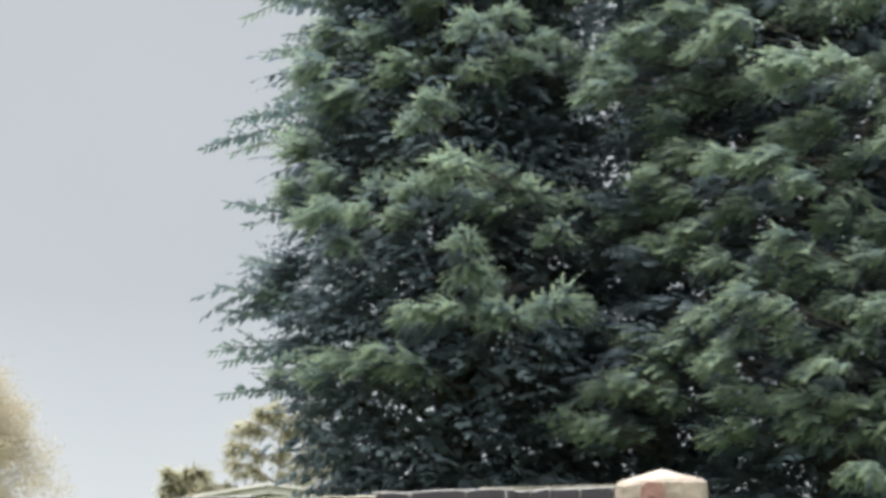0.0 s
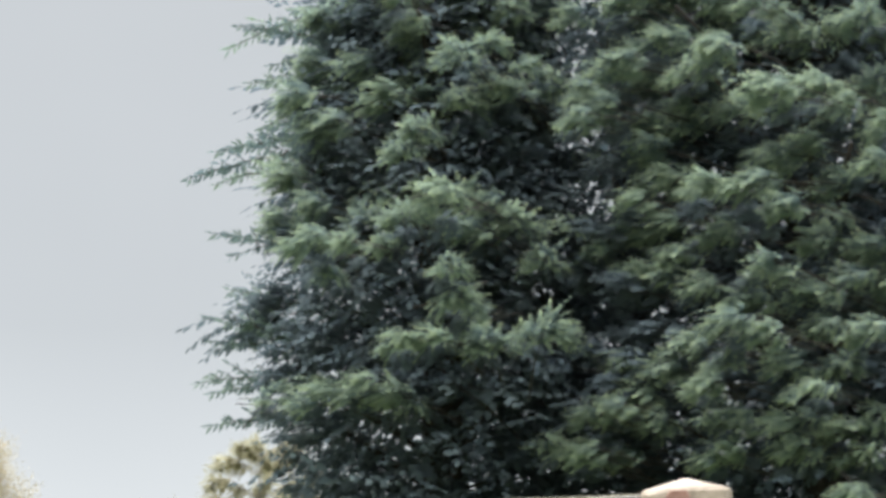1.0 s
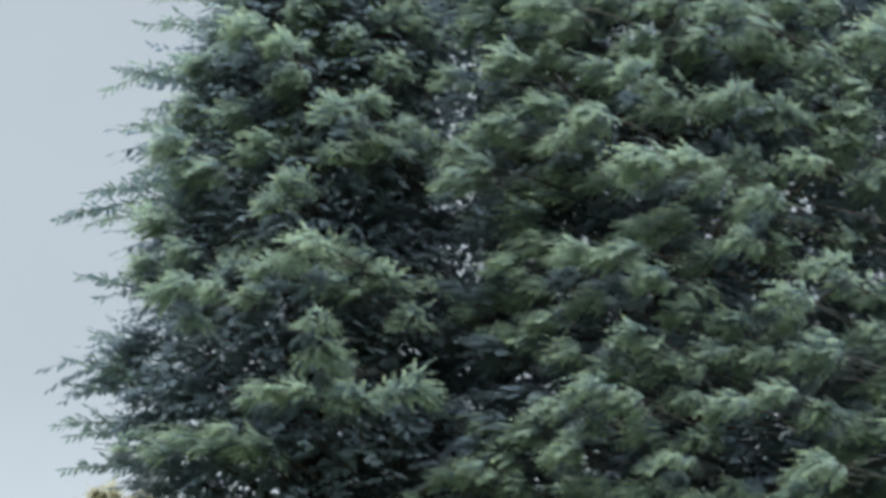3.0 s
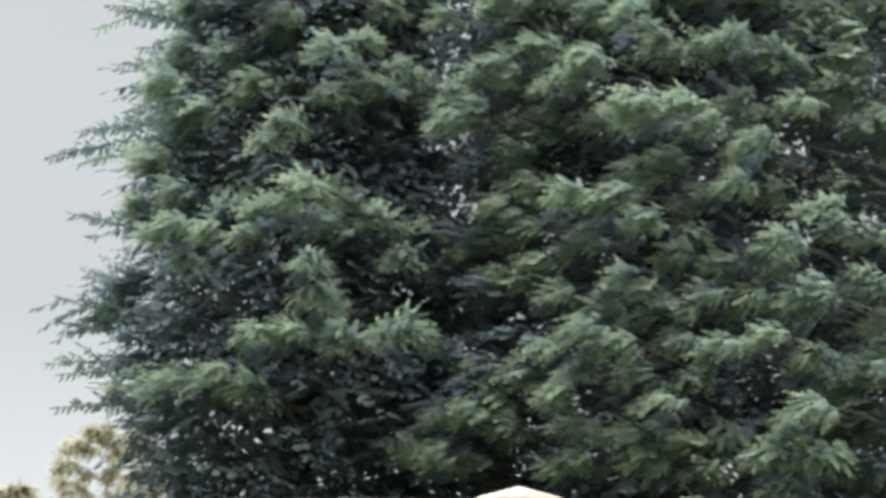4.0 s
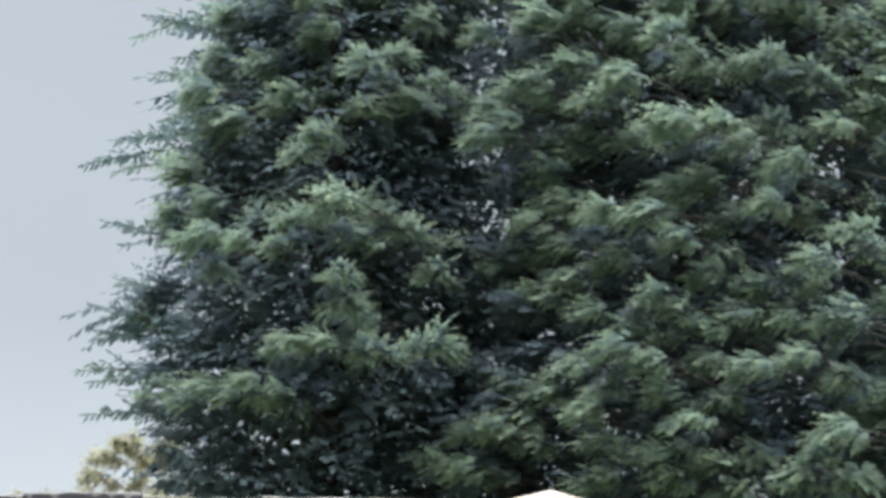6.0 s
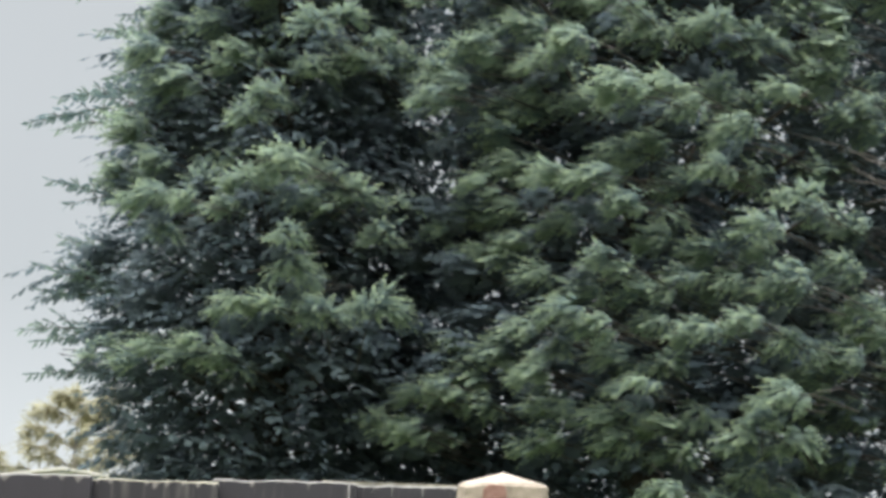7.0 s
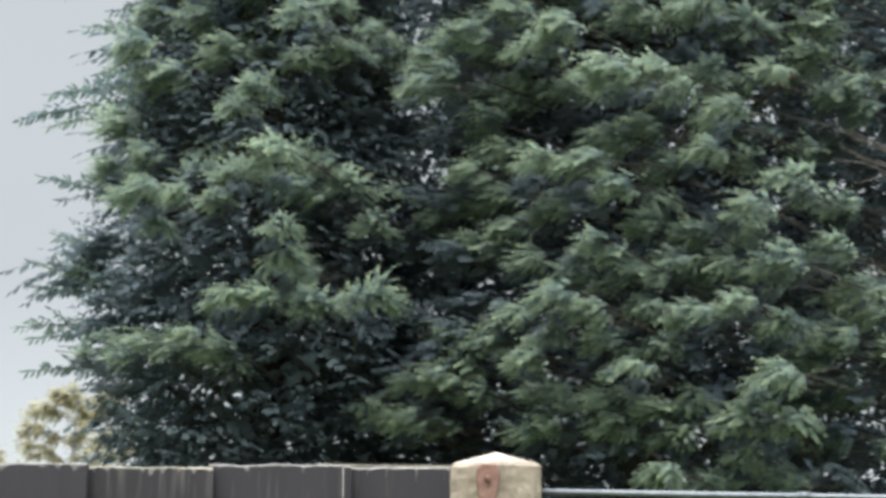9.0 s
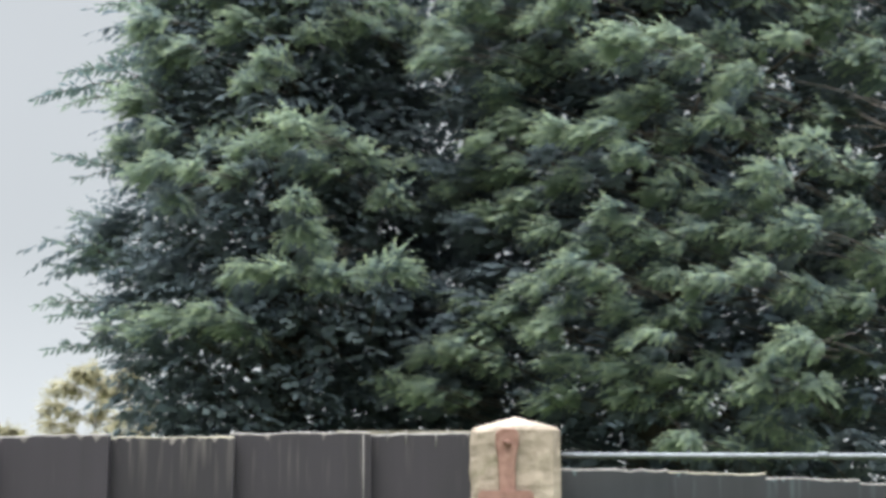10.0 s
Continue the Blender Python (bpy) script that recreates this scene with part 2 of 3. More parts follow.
def block(x0, x1, y0, y1, z0, z1, bevel=0.0, jitter=0.0, rng=None):
    bm = bmesh.new()
    bmesh.ops.create_cube(bm, size=1)
    for v in bm.verts:
        v.co = Vector((x0 if v.co.x < 0 else x1, y0 if v.co.y < 0 else y1, z0 if v.co.z < 0 else z1))
        if jitter:
            v.co += Vector((rng.uniform(-jitter, jitter), 0, rng.uniform(-jitter, jitter)))
    if bevel:
        bmesh.ops.bevel(bm, geom=bm.edges[:], offset=bevel, segments=2, affect="EDGES")
    return bm


# ---- ground ----
side = 40
gv = [((i / side - 0.5) * 1200, (j / side - 0.5) * 1200, 0) for j in range(side + 1) for i in range(side + 1)]
gf = [(j * (side + 1) + i, j * (side + 1) + i + 1, (j + 1) * (side + 1) + i + 1, (j + 1) * (side + 1) + i) for j in range(side) for i in range(side)]
ground = new("ground", mesh_of("ground", gv, gf, [GRASS]))
tagged(ground, "rough green grass reaching to the horizon", "ground", kind="structure")


# ---- conifers ----
def frond(rng, start, way, face, length, width, out, pairs=8, breadth=0.2):
    """One flat feathery frond: a drooping axis with overlapping leaflets on both sides.
    out: vertices, faces, shading normals and growth (0 at the frond's foot, 1 at its young end)."""
    verts, faces, normals, growth = out
    p, d = start.copy(), way.copy()
    sag = rng.uniform(0.02, 0.10)
    tone = rng.random()
    for i in range(pairs):
        f = i / (pairs - 1)
        side = d.cross(face).normalized()
        q = p + d * (length / pairs)
        ends = (-1, 1) if i < pairs - 1 else (-1, 0, 1)
        for s in ends:
            size = width * (1.0 - 0.58 * f) * (0.65 + 0.35 * min(1.0, 3 * f)) * rng.uniform(0.8, 1.2)
            lw = (d * (0.8 + 0.3 * f) + side * s * rng.uniform(0.6, 0.9) - face * rng.uniform(0.0, 0.25)).normalized()
            w = lw.cross(face).normalized() * size * breadth * rng.uniform(0.85, 1.2)
            b = p.lerp(q, rng.random())
            k = len(verts)
            verts += [b, b + lw * size * 0.5 + w, b + lw * size - face * size * 0.12, b + lw * size * 0.5 - w]
            faces.append((k, k + 1, k + 2, k + 3))
            normals += [face] * 4
            growth += [(f * 0.8, tone), (f * 0.8 + 0.12, tone), (f * 0.8 + 0.2, tone), (f * 0.8 + 0.12, tone)]
        p = q
        d = (d + Vector((0, 0, -sag))).normalized()


def leafy_mesh(name, out, leaf_material, stem=((), ())):
    """A mesh of fronds, with an optional woody stem, soft normals and the growth along each frond as its UV map."""
    sv, sf = stem
    verts, faces, normals, growth = out
    off = len(sv)
    me = mesh_of(name, list(sv) + verts, list(sf) + [tuple(q + off for q in w) for w in faces], [BARK, leaf_material], [0] * len(sf) + [1] * len(faces), True)
    soft = [(0.0, 0.0, 0.0)] * off + [tuple(v) for v in normals]
    at = np.array([(0.0, 0.0)] * off + growth, dtype=np.float32)
    loops = np.zeros(len(me.loops), dtype=np.int32)
    me.loops.foreach_get("vertex_index", loops)
    me.uv_layers.new(name="growth").data.foreach_set("uv", at[loops].ravel())
    me.normals_split_custom_set_from_vertices(soft)
    return me


def bough_mesh(name, seed, fronds, long, leaf_material, pairs=7):
    """A branch end that grows along +x: a dome of fronds that lie over one another like shingles, their ends hanging."""
    rng = random.Random(seed)
    out = ([], [], [], [])
    for i in range(fronds):
        phi = rng.uniform(-0.22 * math.pi, 1.22 * math.pi)
        psi = 1.95 * math.sqrt(rng.uniform(0.0, 1.0))
        n = Vector((math.cos(psi), math.sin(psi) * math.cos(phi), math.sin(psi) * math.sin(phi)))
        r = rng.uniform(0.3, 1.0)
        start = Vector((0.17 * n.x, 0.09 * n.y, 0.055 * n.z)) * r
        way = (n * 0.42 + Vector((0.72, rng.gauss(0, 0.25), -0.16 + rng.gauss(0, 0.13)))).normalized()
        face = n * 0.8 + Vector((0.15, 0, 0.75)) + Vector((rng.gauss(0, 0.2), rng.gauss(0, 0.2), 0))
        face = (face - way * face.dot(way)).normalized()
        frond(rng, start, way, face, rng.uniform(*long), rng.uniform(0.030, 0.046) * 7 / pairs, out, pairs, 0.25)
    core = Vector((-0.06, 0, -0.05))
    verts, faces, normals, growth = out
    for k, p in enumerate(verts):
        normals[k] = (0.6 * (p - core).normalized() + 0.4 * normals[k]).normalized()
    return leafy_mesh(name, out, leaf_material, tube([(-0.42, 0, -0.12), (-0.2, 0, -0.04), (0.1, 0, 0.01)], [0.005, 0.004, 0.002], 5))


def twig_mesh(name, seed):
    """A loose branch tip along +x: a thin drooping stem, side stems, and separate lance-shaped leaflets that hang from them."""
    rng = random.Random(seed)
    bend = rng.uniform(-0.2, 0.1)
    main = [Vector((-0.55 + 0.1 * k, 0.01 * math.sin(k), bend * (k / 9) ** 2)) for k in range(11)]
    verts, faces = tube(main, [0.008 - 0.0006 * k for k in range(11)], 5)
    stems = [main]
    for k in range(1, 9):
        for s in (-1, 1):
            reach = (0.30 - 0.024 * k) * rng.uniform(0.6, 1.1)
            end = main[k] + Vector((0.75, s * rng.uniform(0.3, 0.9), rng.uniform(-0.4, 0.5))).normalized() * reach
            stem = [main[k], main[k].lerp(end, 0.5) + Vector((0, 0, 0.012)), end]
            v, f = tube(stem, [0.004, 0.003, 0.0015], 4)
            faces += [tuple(q + len(verts) for q in w) for w in f]
            verts += v
            stems.append(stem)
    wood = len(faces)
    for stem in stems:
        total = sum((b - a).length for a, b in zip(stem, stem[1:]))
        count = max(3, int(total / 0.020))
        for k in range(count):
            f = (k + 0.5) / count * (len(stem) - 1)
            a, b = stem[int(f)], stem[min(int(f) + 1, len(stem) - 1)]
            at, d = a.lerp(b, f - int(f)), (b - a).normalized()
            across = Vector((-d.z, rng.choice((-0.6, 0.6)), d.x)).normalized() * (1 if k % 2 else -1)
            way = (d * 0.8 + across * rng.uniform(0.45, 0.85) + Vector((0, 0, -0.4))).normalized()
            size = rng.uniform(0.045, 0.085)
            w = way.cross(Vector((rng.gauss(0, 0.5), 1, rng.gauss(0, 0.5)))).normalized() * size * 0.15
            q = len(verts)
            verts += [at, at + way * size * 0.45 + w, at + way * size, at + way * size * 0.45 - w]
            faces += [(q, q + 1, q + 2), (q, q + 2, q + 3)]
    return mesh_of(name, verts, faces, [BARK, CONIFER], [0] * wood + [1] * (len(faces) - wood))


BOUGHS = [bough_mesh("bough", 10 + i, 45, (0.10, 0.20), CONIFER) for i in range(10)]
INNER = [bough_mesh("inner_bough", 30 + i, 28, (0.10, 0.17), OLDER_SHADED, 5) for i in range(6)]
TWIGS = [twig_mesh("twig", 40 + i) for i in range(6)]
LIMB = mesh_of("limb", *tube([(0, 0, 0), (0.35, 0, 0.03), (0.7, 0, 0.045), (1, 0, 0.0)], [0.03, 0.022, 0.015, 0.008], 6), [BARK], smooth=True)

# gaps between the boughs at the front of the crowns: x, z, half width, half height
GAPS = [(-0.06, 4.41, 0.175, 0.175), (-1.25, 3.89, 0.125, 0.113), (-0.25, 3.86, 0.125, 0.08), (-0.85, 3.11, 0.575, 0.188), (0.12, 2.88, 0.175, 0.062), (0.72, 2.87, 0.138, 0.088), (0.52, 4.57, 0.138, 0.075), (1.48, 3.29, 0.1, 0.075), (-0.48, 4.69, 0.125, 0.113), (-1.16, 4.76, 0.1, 0.1), (-0.08, 4.6, 0.1, 0.1), (0.89, 4.04, 0.1, 0.062), (0.31, 3.01, 0.113, 0.125)]


def radius_at(z, shape):
    return float(np.interp(z, [s[0] for s in shape], [s[1] for s in shape]))


def in_gap(x, z, grow=1.0):
    return any(((x - gx) / (gw * grow)) ** 2 + ((z - gz) / (gh * grow)) ** 2 < 1 for gx, gz, gw, gh in GAPS)


def conifer(base, height, shape, boughs, twigs, span, seed, label, lean, inner=4000, row=None):
    """A conifer: tapered trunk, limbs, and boughs on the envelope 'shape' (height, radius).
    boughs: (x, y, z, size) of those that stand proud towards the garden; twigs: (x, z, y) of loose tips;
    span: lowest and highest foliage; row: the stretch (x0, x1) of the row's front that this crown closes."""
    rng = random.Random(seed)
    tree = thing("conifer_tree", base, label=label, category="conifer tree", group="row of conifers")
    pts = [(rng.uniform(-0.02, 0.02), rng.uniform(-0.02, 0.02), height * k / 7) for k in range(8)]
    part("trunk", mesh_of("trunk", *tube(pts, [0.17 * (1 - 0.93 * k / 7) + 0.01 for k in range(8)], 10), [BARK], smooth=True), tree)
    home = Vector(base)

    def grow(p, way, size, mesh, with_limb=False):
        way = way.normalized()
        if mesh not in TWIGS:
            p = p - way * 0.09 * size
        turn_ = way.to_track_quat("X", "Z").to_matrix().to_4x4()
        m = Matrix.Translation(p) @ turn_ @ Matrix.Rotation(rng.uniform(-0.3, 0.3), 4, "X") @ Matrix.Diagonal((size, size * rng.uniform(0.9, 1.15), size * rng.uniform(0.85, 1.05), 1))
        part("branch", mesh, tree, m)
        if with_limb:
            foot = Vector((0, 0, p.z - 0.25 - 0.25 * math.hypot(p.x, p.y)))
            run = p - way * 0.2 * size - foot
            if run.length > 0.2:
                q = run.to_track_quat("X", "Z").to_matrix().to_4x4()
                part("limb", LIMB, tree, Matrix.Translation(foot) @ q @ Matrix.Diagonal((run.length, 1, 1, 1)))

    def outward(p):
        return Vector((p.x * 0.5 + 2.0 * lean + rng.gauss(-0.4, 0.4), -0.42 + rng.gauss(0, 0.15), rng.uniform(-0.12, 0.25)))

    out = ([], [], [], [])
    lo, hi = span
    # fine older foliage under the boughs, and broad dense tufts round the trunk that close the crown, both
    # shade-coloured
    core = inner if not row else inner // 2
    for k in range(core + (inner if row else 0)):
        broad = k < core
        z = lo + (hi - lo) * rng.random() ** 1.15
        a, r = rng.uniform(0, 2 * math.pi), radius_at(z, shape) * ((0.8 if z < 3.4 else 0.68) if broad else 0.78) * math.sqrt(rng.uniform(0.02 if broad else 0.2, 1))
        way = Vector((math.cos(a) + rng.gauss(0, 0.4), math.sin(a) + rng.gauss(0, 0.4), rng.uniform(-0.6, 0.3))).normalized()
        face = Vector((math.cos(a), math.sin(a), 0.7))
        face = (face - way * face.dot(way)).normalized()
        start = Vector((math.cos(a) * r, math.sin(a) * r, z))
        if broad:
            frond(rng, start, way, face, rng.uniform(0.25, 0.4), rng.uniform(0.075, 0.105), out, 4, 0.38)
        else:
            frond(rng, start, way, face, rng.uniform(0.18, 0.3), rng.uniform(0.04, 0.056), out, 5, 0.28)
    tagged(part("inner_foliage", leafy_mesh("inner_foliage", out, OLDER_SHADED), tree), kind="stuff")

    # the boughs that stand proud, each a tent of three with an older, shade-coloured one hanging under it
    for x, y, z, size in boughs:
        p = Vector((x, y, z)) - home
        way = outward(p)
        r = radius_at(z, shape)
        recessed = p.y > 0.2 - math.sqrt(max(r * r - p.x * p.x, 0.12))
        # recessed boughs get the darker copy, so that hollows look shaded
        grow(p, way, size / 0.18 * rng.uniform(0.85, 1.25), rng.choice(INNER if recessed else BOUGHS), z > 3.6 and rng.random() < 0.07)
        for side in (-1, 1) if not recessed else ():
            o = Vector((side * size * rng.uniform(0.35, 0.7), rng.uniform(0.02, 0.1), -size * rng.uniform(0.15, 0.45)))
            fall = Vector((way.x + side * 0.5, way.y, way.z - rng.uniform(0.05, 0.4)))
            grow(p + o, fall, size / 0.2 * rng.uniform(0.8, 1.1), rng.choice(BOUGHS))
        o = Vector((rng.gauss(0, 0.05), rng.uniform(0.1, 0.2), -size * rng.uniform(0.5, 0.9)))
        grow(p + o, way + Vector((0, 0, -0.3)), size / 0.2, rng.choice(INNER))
    for x, z, y in twigs:
        way = Vector((-1, rng.uniform(-0.2, 0.2), rng.uniform(-0.05, 0.5))).normalized()
        scale = rng.uniform(0.7, 1.0)
        grow(Vector((x, y, z)) - home - way * 0.42 * scale, way, scale, rng.choice(TWIGS), True)

    # boughs in the same shade colour behind them close the crown's front, but for the gaps
    if row:
        z = max(lo, 2.3)
        while z < hi:
            x = row[0] + rng.uniform(0, 0.2)
            while x < row[1]:
                r, px = radius_at(z, shape), x - base[0]
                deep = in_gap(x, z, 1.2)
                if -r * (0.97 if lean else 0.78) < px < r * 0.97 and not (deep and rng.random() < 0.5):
                    # more pale boughs higher up: the top's brighter light put into the colour
                    lighter = not deep and rng.random() < 0.8 * min(1.0, max(0.35 if base[0] > 3 else 0.0, (z - 3.9) / 1.0)) and (lean or px > -0.5)
                    py = -math.sqrt(max(r * r - px * px, 0.8 * r * r if lean else 0.12)) + (0.2 if lighter else 0.34) + rng.uniform(-0.06, 0.14)
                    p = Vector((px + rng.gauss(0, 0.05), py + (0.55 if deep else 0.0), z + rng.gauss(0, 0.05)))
                    grow(p, outward(p), rng.uniform(0.75, 1.1), rng.choice(BOUGHS if lighter else INNER), rng.random() < 0.03)
                x += 0.21
            z += 0.19
    # the rest of the crown, round the back
    area = int((8 if row else 9) * (hi - lo))
    for k in range(area):
        z = lo + (hi - lo) * (k + rng.random()) / area
        a = math.radians(rng.uniform(-20, 200) if row else rng.uniform(0, 360))
        r = radius_at(z, shape) * rng.uniform(0.6, 0.95)
        p = Vector((math.cos(a) * r, math.sin(a) * r, z))
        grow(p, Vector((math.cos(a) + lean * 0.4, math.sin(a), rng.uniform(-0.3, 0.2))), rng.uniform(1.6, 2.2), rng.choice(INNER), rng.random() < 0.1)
    return tree


NARROW = ((1.2, 0.85), (2.95, 0.95), (3.2, 1.0), (3.5, 1.15), (3.9, 1.12), (4.3, 1.0), (5.0, 0.88), (6.3, 0.56), (8.2, 0.08))
BROAD = ((0.8, 1.15), (2.0, 1.4), (3.6, 1.42), (4.5, 1.3), (5.5, 1.1), (6.5, 0.85), (9.0, 0.1))

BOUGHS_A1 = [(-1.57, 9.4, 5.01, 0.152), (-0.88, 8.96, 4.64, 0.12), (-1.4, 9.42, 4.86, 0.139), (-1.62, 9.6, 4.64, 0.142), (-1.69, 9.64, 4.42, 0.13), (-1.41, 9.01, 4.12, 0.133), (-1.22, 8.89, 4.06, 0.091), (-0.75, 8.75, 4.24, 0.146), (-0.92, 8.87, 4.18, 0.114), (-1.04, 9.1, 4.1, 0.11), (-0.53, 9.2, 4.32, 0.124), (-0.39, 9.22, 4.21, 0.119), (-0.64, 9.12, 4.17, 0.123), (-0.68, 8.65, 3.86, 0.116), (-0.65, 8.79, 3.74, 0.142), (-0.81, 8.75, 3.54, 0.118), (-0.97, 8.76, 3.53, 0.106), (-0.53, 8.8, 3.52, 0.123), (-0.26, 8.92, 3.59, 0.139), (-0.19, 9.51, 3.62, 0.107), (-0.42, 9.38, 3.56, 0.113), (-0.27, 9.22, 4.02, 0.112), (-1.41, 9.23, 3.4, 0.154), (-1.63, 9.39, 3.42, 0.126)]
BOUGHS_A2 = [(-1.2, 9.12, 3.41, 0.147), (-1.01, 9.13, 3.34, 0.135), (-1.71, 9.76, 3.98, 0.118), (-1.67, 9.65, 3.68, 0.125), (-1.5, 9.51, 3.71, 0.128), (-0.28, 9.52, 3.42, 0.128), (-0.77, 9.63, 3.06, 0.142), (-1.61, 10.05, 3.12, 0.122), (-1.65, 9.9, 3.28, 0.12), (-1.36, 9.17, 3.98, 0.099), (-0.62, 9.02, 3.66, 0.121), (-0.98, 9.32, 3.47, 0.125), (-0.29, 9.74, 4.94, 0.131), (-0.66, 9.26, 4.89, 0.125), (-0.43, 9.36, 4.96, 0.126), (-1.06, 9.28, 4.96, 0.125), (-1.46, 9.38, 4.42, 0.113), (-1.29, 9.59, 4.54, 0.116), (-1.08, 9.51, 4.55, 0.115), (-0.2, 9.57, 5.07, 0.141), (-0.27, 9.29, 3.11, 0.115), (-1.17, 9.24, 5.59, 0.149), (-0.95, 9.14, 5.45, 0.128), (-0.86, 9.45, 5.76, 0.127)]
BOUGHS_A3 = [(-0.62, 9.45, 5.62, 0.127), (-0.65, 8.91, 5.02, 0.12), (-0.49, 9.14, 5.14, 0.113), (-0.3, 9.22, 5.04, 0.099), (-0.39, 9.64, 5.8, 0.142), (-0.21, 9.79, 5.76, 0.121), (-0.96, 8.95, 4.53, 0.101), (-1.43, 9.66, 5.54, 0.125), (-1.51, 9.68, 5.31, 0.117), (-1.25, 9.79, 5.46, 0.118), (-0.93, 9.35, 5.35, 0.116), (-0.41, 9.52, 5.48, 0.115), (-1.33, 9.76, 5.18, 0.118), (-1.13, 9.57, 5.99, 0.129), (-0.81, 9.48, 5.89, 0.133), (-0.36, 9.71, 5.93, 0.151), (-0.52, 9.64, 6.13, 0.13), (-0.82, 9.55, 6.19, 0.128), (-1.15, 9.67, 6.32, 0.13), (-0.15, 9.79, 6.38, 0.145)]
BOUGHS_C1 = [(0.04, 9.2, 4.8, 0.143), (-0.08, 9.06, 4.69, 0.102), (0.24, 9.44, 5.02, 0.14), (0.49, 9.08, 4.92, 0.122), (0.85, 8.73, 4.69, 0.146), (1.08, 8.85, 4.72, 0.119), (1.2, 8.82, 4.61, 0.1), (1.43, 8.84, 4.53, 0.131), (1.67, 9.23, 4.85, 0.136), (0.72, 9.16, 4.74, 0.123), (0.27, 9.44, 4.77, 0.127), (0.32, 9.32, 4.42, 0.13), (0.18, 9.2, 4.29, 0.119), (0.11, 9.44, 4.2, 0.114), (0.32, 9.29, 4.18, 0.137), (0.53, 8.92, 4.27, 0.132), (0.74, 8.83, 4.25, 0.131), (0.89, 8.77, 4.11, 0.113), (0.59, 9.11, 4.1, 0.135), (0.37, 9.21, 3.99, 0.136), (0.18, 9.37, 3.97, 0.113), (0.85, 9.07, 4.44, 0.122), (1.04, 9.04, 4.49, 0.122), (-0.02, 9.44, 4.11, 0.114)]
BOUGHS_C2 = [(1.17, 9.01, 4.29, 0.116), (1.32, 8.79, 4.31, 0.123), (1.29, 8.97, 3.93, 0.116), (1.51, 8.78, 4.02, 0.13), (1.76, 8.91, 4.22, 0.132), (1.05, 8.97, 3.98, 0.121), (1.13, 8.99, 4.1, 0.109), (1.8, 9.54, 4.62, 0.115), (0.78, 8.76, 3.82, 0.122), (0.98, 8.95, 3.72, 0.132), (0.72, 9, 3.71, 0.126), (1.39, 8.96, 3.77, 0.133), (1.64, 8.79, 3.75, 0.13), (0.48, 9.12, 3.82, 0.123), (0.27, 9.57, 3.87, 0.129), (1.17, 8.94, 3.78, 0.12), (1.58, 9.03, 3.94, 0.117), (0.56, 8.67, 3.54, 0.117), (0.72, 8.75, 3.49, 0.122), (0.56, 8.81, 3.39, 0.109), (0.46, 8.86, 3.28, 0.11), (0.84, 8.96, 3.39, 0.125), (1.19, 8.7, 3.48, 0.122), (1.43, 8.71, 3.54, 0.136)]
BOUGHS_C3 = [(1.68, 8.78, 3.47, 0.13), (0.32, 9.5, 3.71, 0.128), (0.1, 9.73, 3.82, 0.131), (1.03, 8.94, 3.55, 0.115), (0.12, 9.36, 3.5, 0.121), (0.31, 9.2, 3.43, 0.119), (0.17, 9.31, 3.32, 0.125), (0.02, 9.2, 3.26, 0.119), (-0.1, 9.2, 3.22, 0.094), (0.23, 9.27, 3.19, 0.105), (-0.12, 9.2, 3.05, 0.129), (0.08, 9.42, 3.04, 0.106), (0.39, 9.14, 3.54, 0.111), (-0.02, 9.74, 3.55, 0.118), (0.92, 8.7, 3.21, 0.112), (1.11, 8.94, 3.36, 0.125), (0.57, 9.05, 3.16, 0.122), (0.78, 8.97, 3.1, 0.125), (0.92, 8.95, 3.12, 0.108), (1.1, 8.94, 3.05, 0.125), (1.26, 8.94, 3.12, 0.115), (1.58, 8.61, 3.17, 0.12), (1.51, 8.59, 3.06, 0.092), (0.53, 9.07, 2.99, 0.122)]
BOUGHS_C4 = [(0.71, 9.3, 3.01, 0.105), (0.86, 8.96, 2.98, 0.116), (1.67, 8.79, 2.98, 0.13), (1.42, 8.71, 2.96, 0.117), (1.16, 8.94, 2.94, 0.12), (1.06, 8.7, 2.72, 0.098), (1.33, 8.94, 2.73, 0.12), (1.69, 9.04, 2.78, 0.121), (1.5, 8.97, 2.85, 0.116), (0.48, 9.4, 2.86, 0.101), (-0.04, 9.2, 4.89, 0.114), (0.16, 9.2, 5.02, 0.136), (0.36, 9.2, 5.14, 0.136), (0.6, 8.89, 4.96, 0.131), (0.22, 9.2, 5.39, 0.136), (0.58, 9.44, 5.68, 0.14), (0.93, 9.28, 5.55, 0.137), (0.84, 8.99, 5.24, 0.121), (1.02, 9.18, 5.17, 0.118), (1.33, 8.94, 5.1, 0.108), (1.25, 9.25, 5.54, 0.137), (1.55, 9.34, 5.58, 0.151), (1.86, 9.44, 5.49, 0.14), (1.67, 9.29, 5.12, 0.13)]
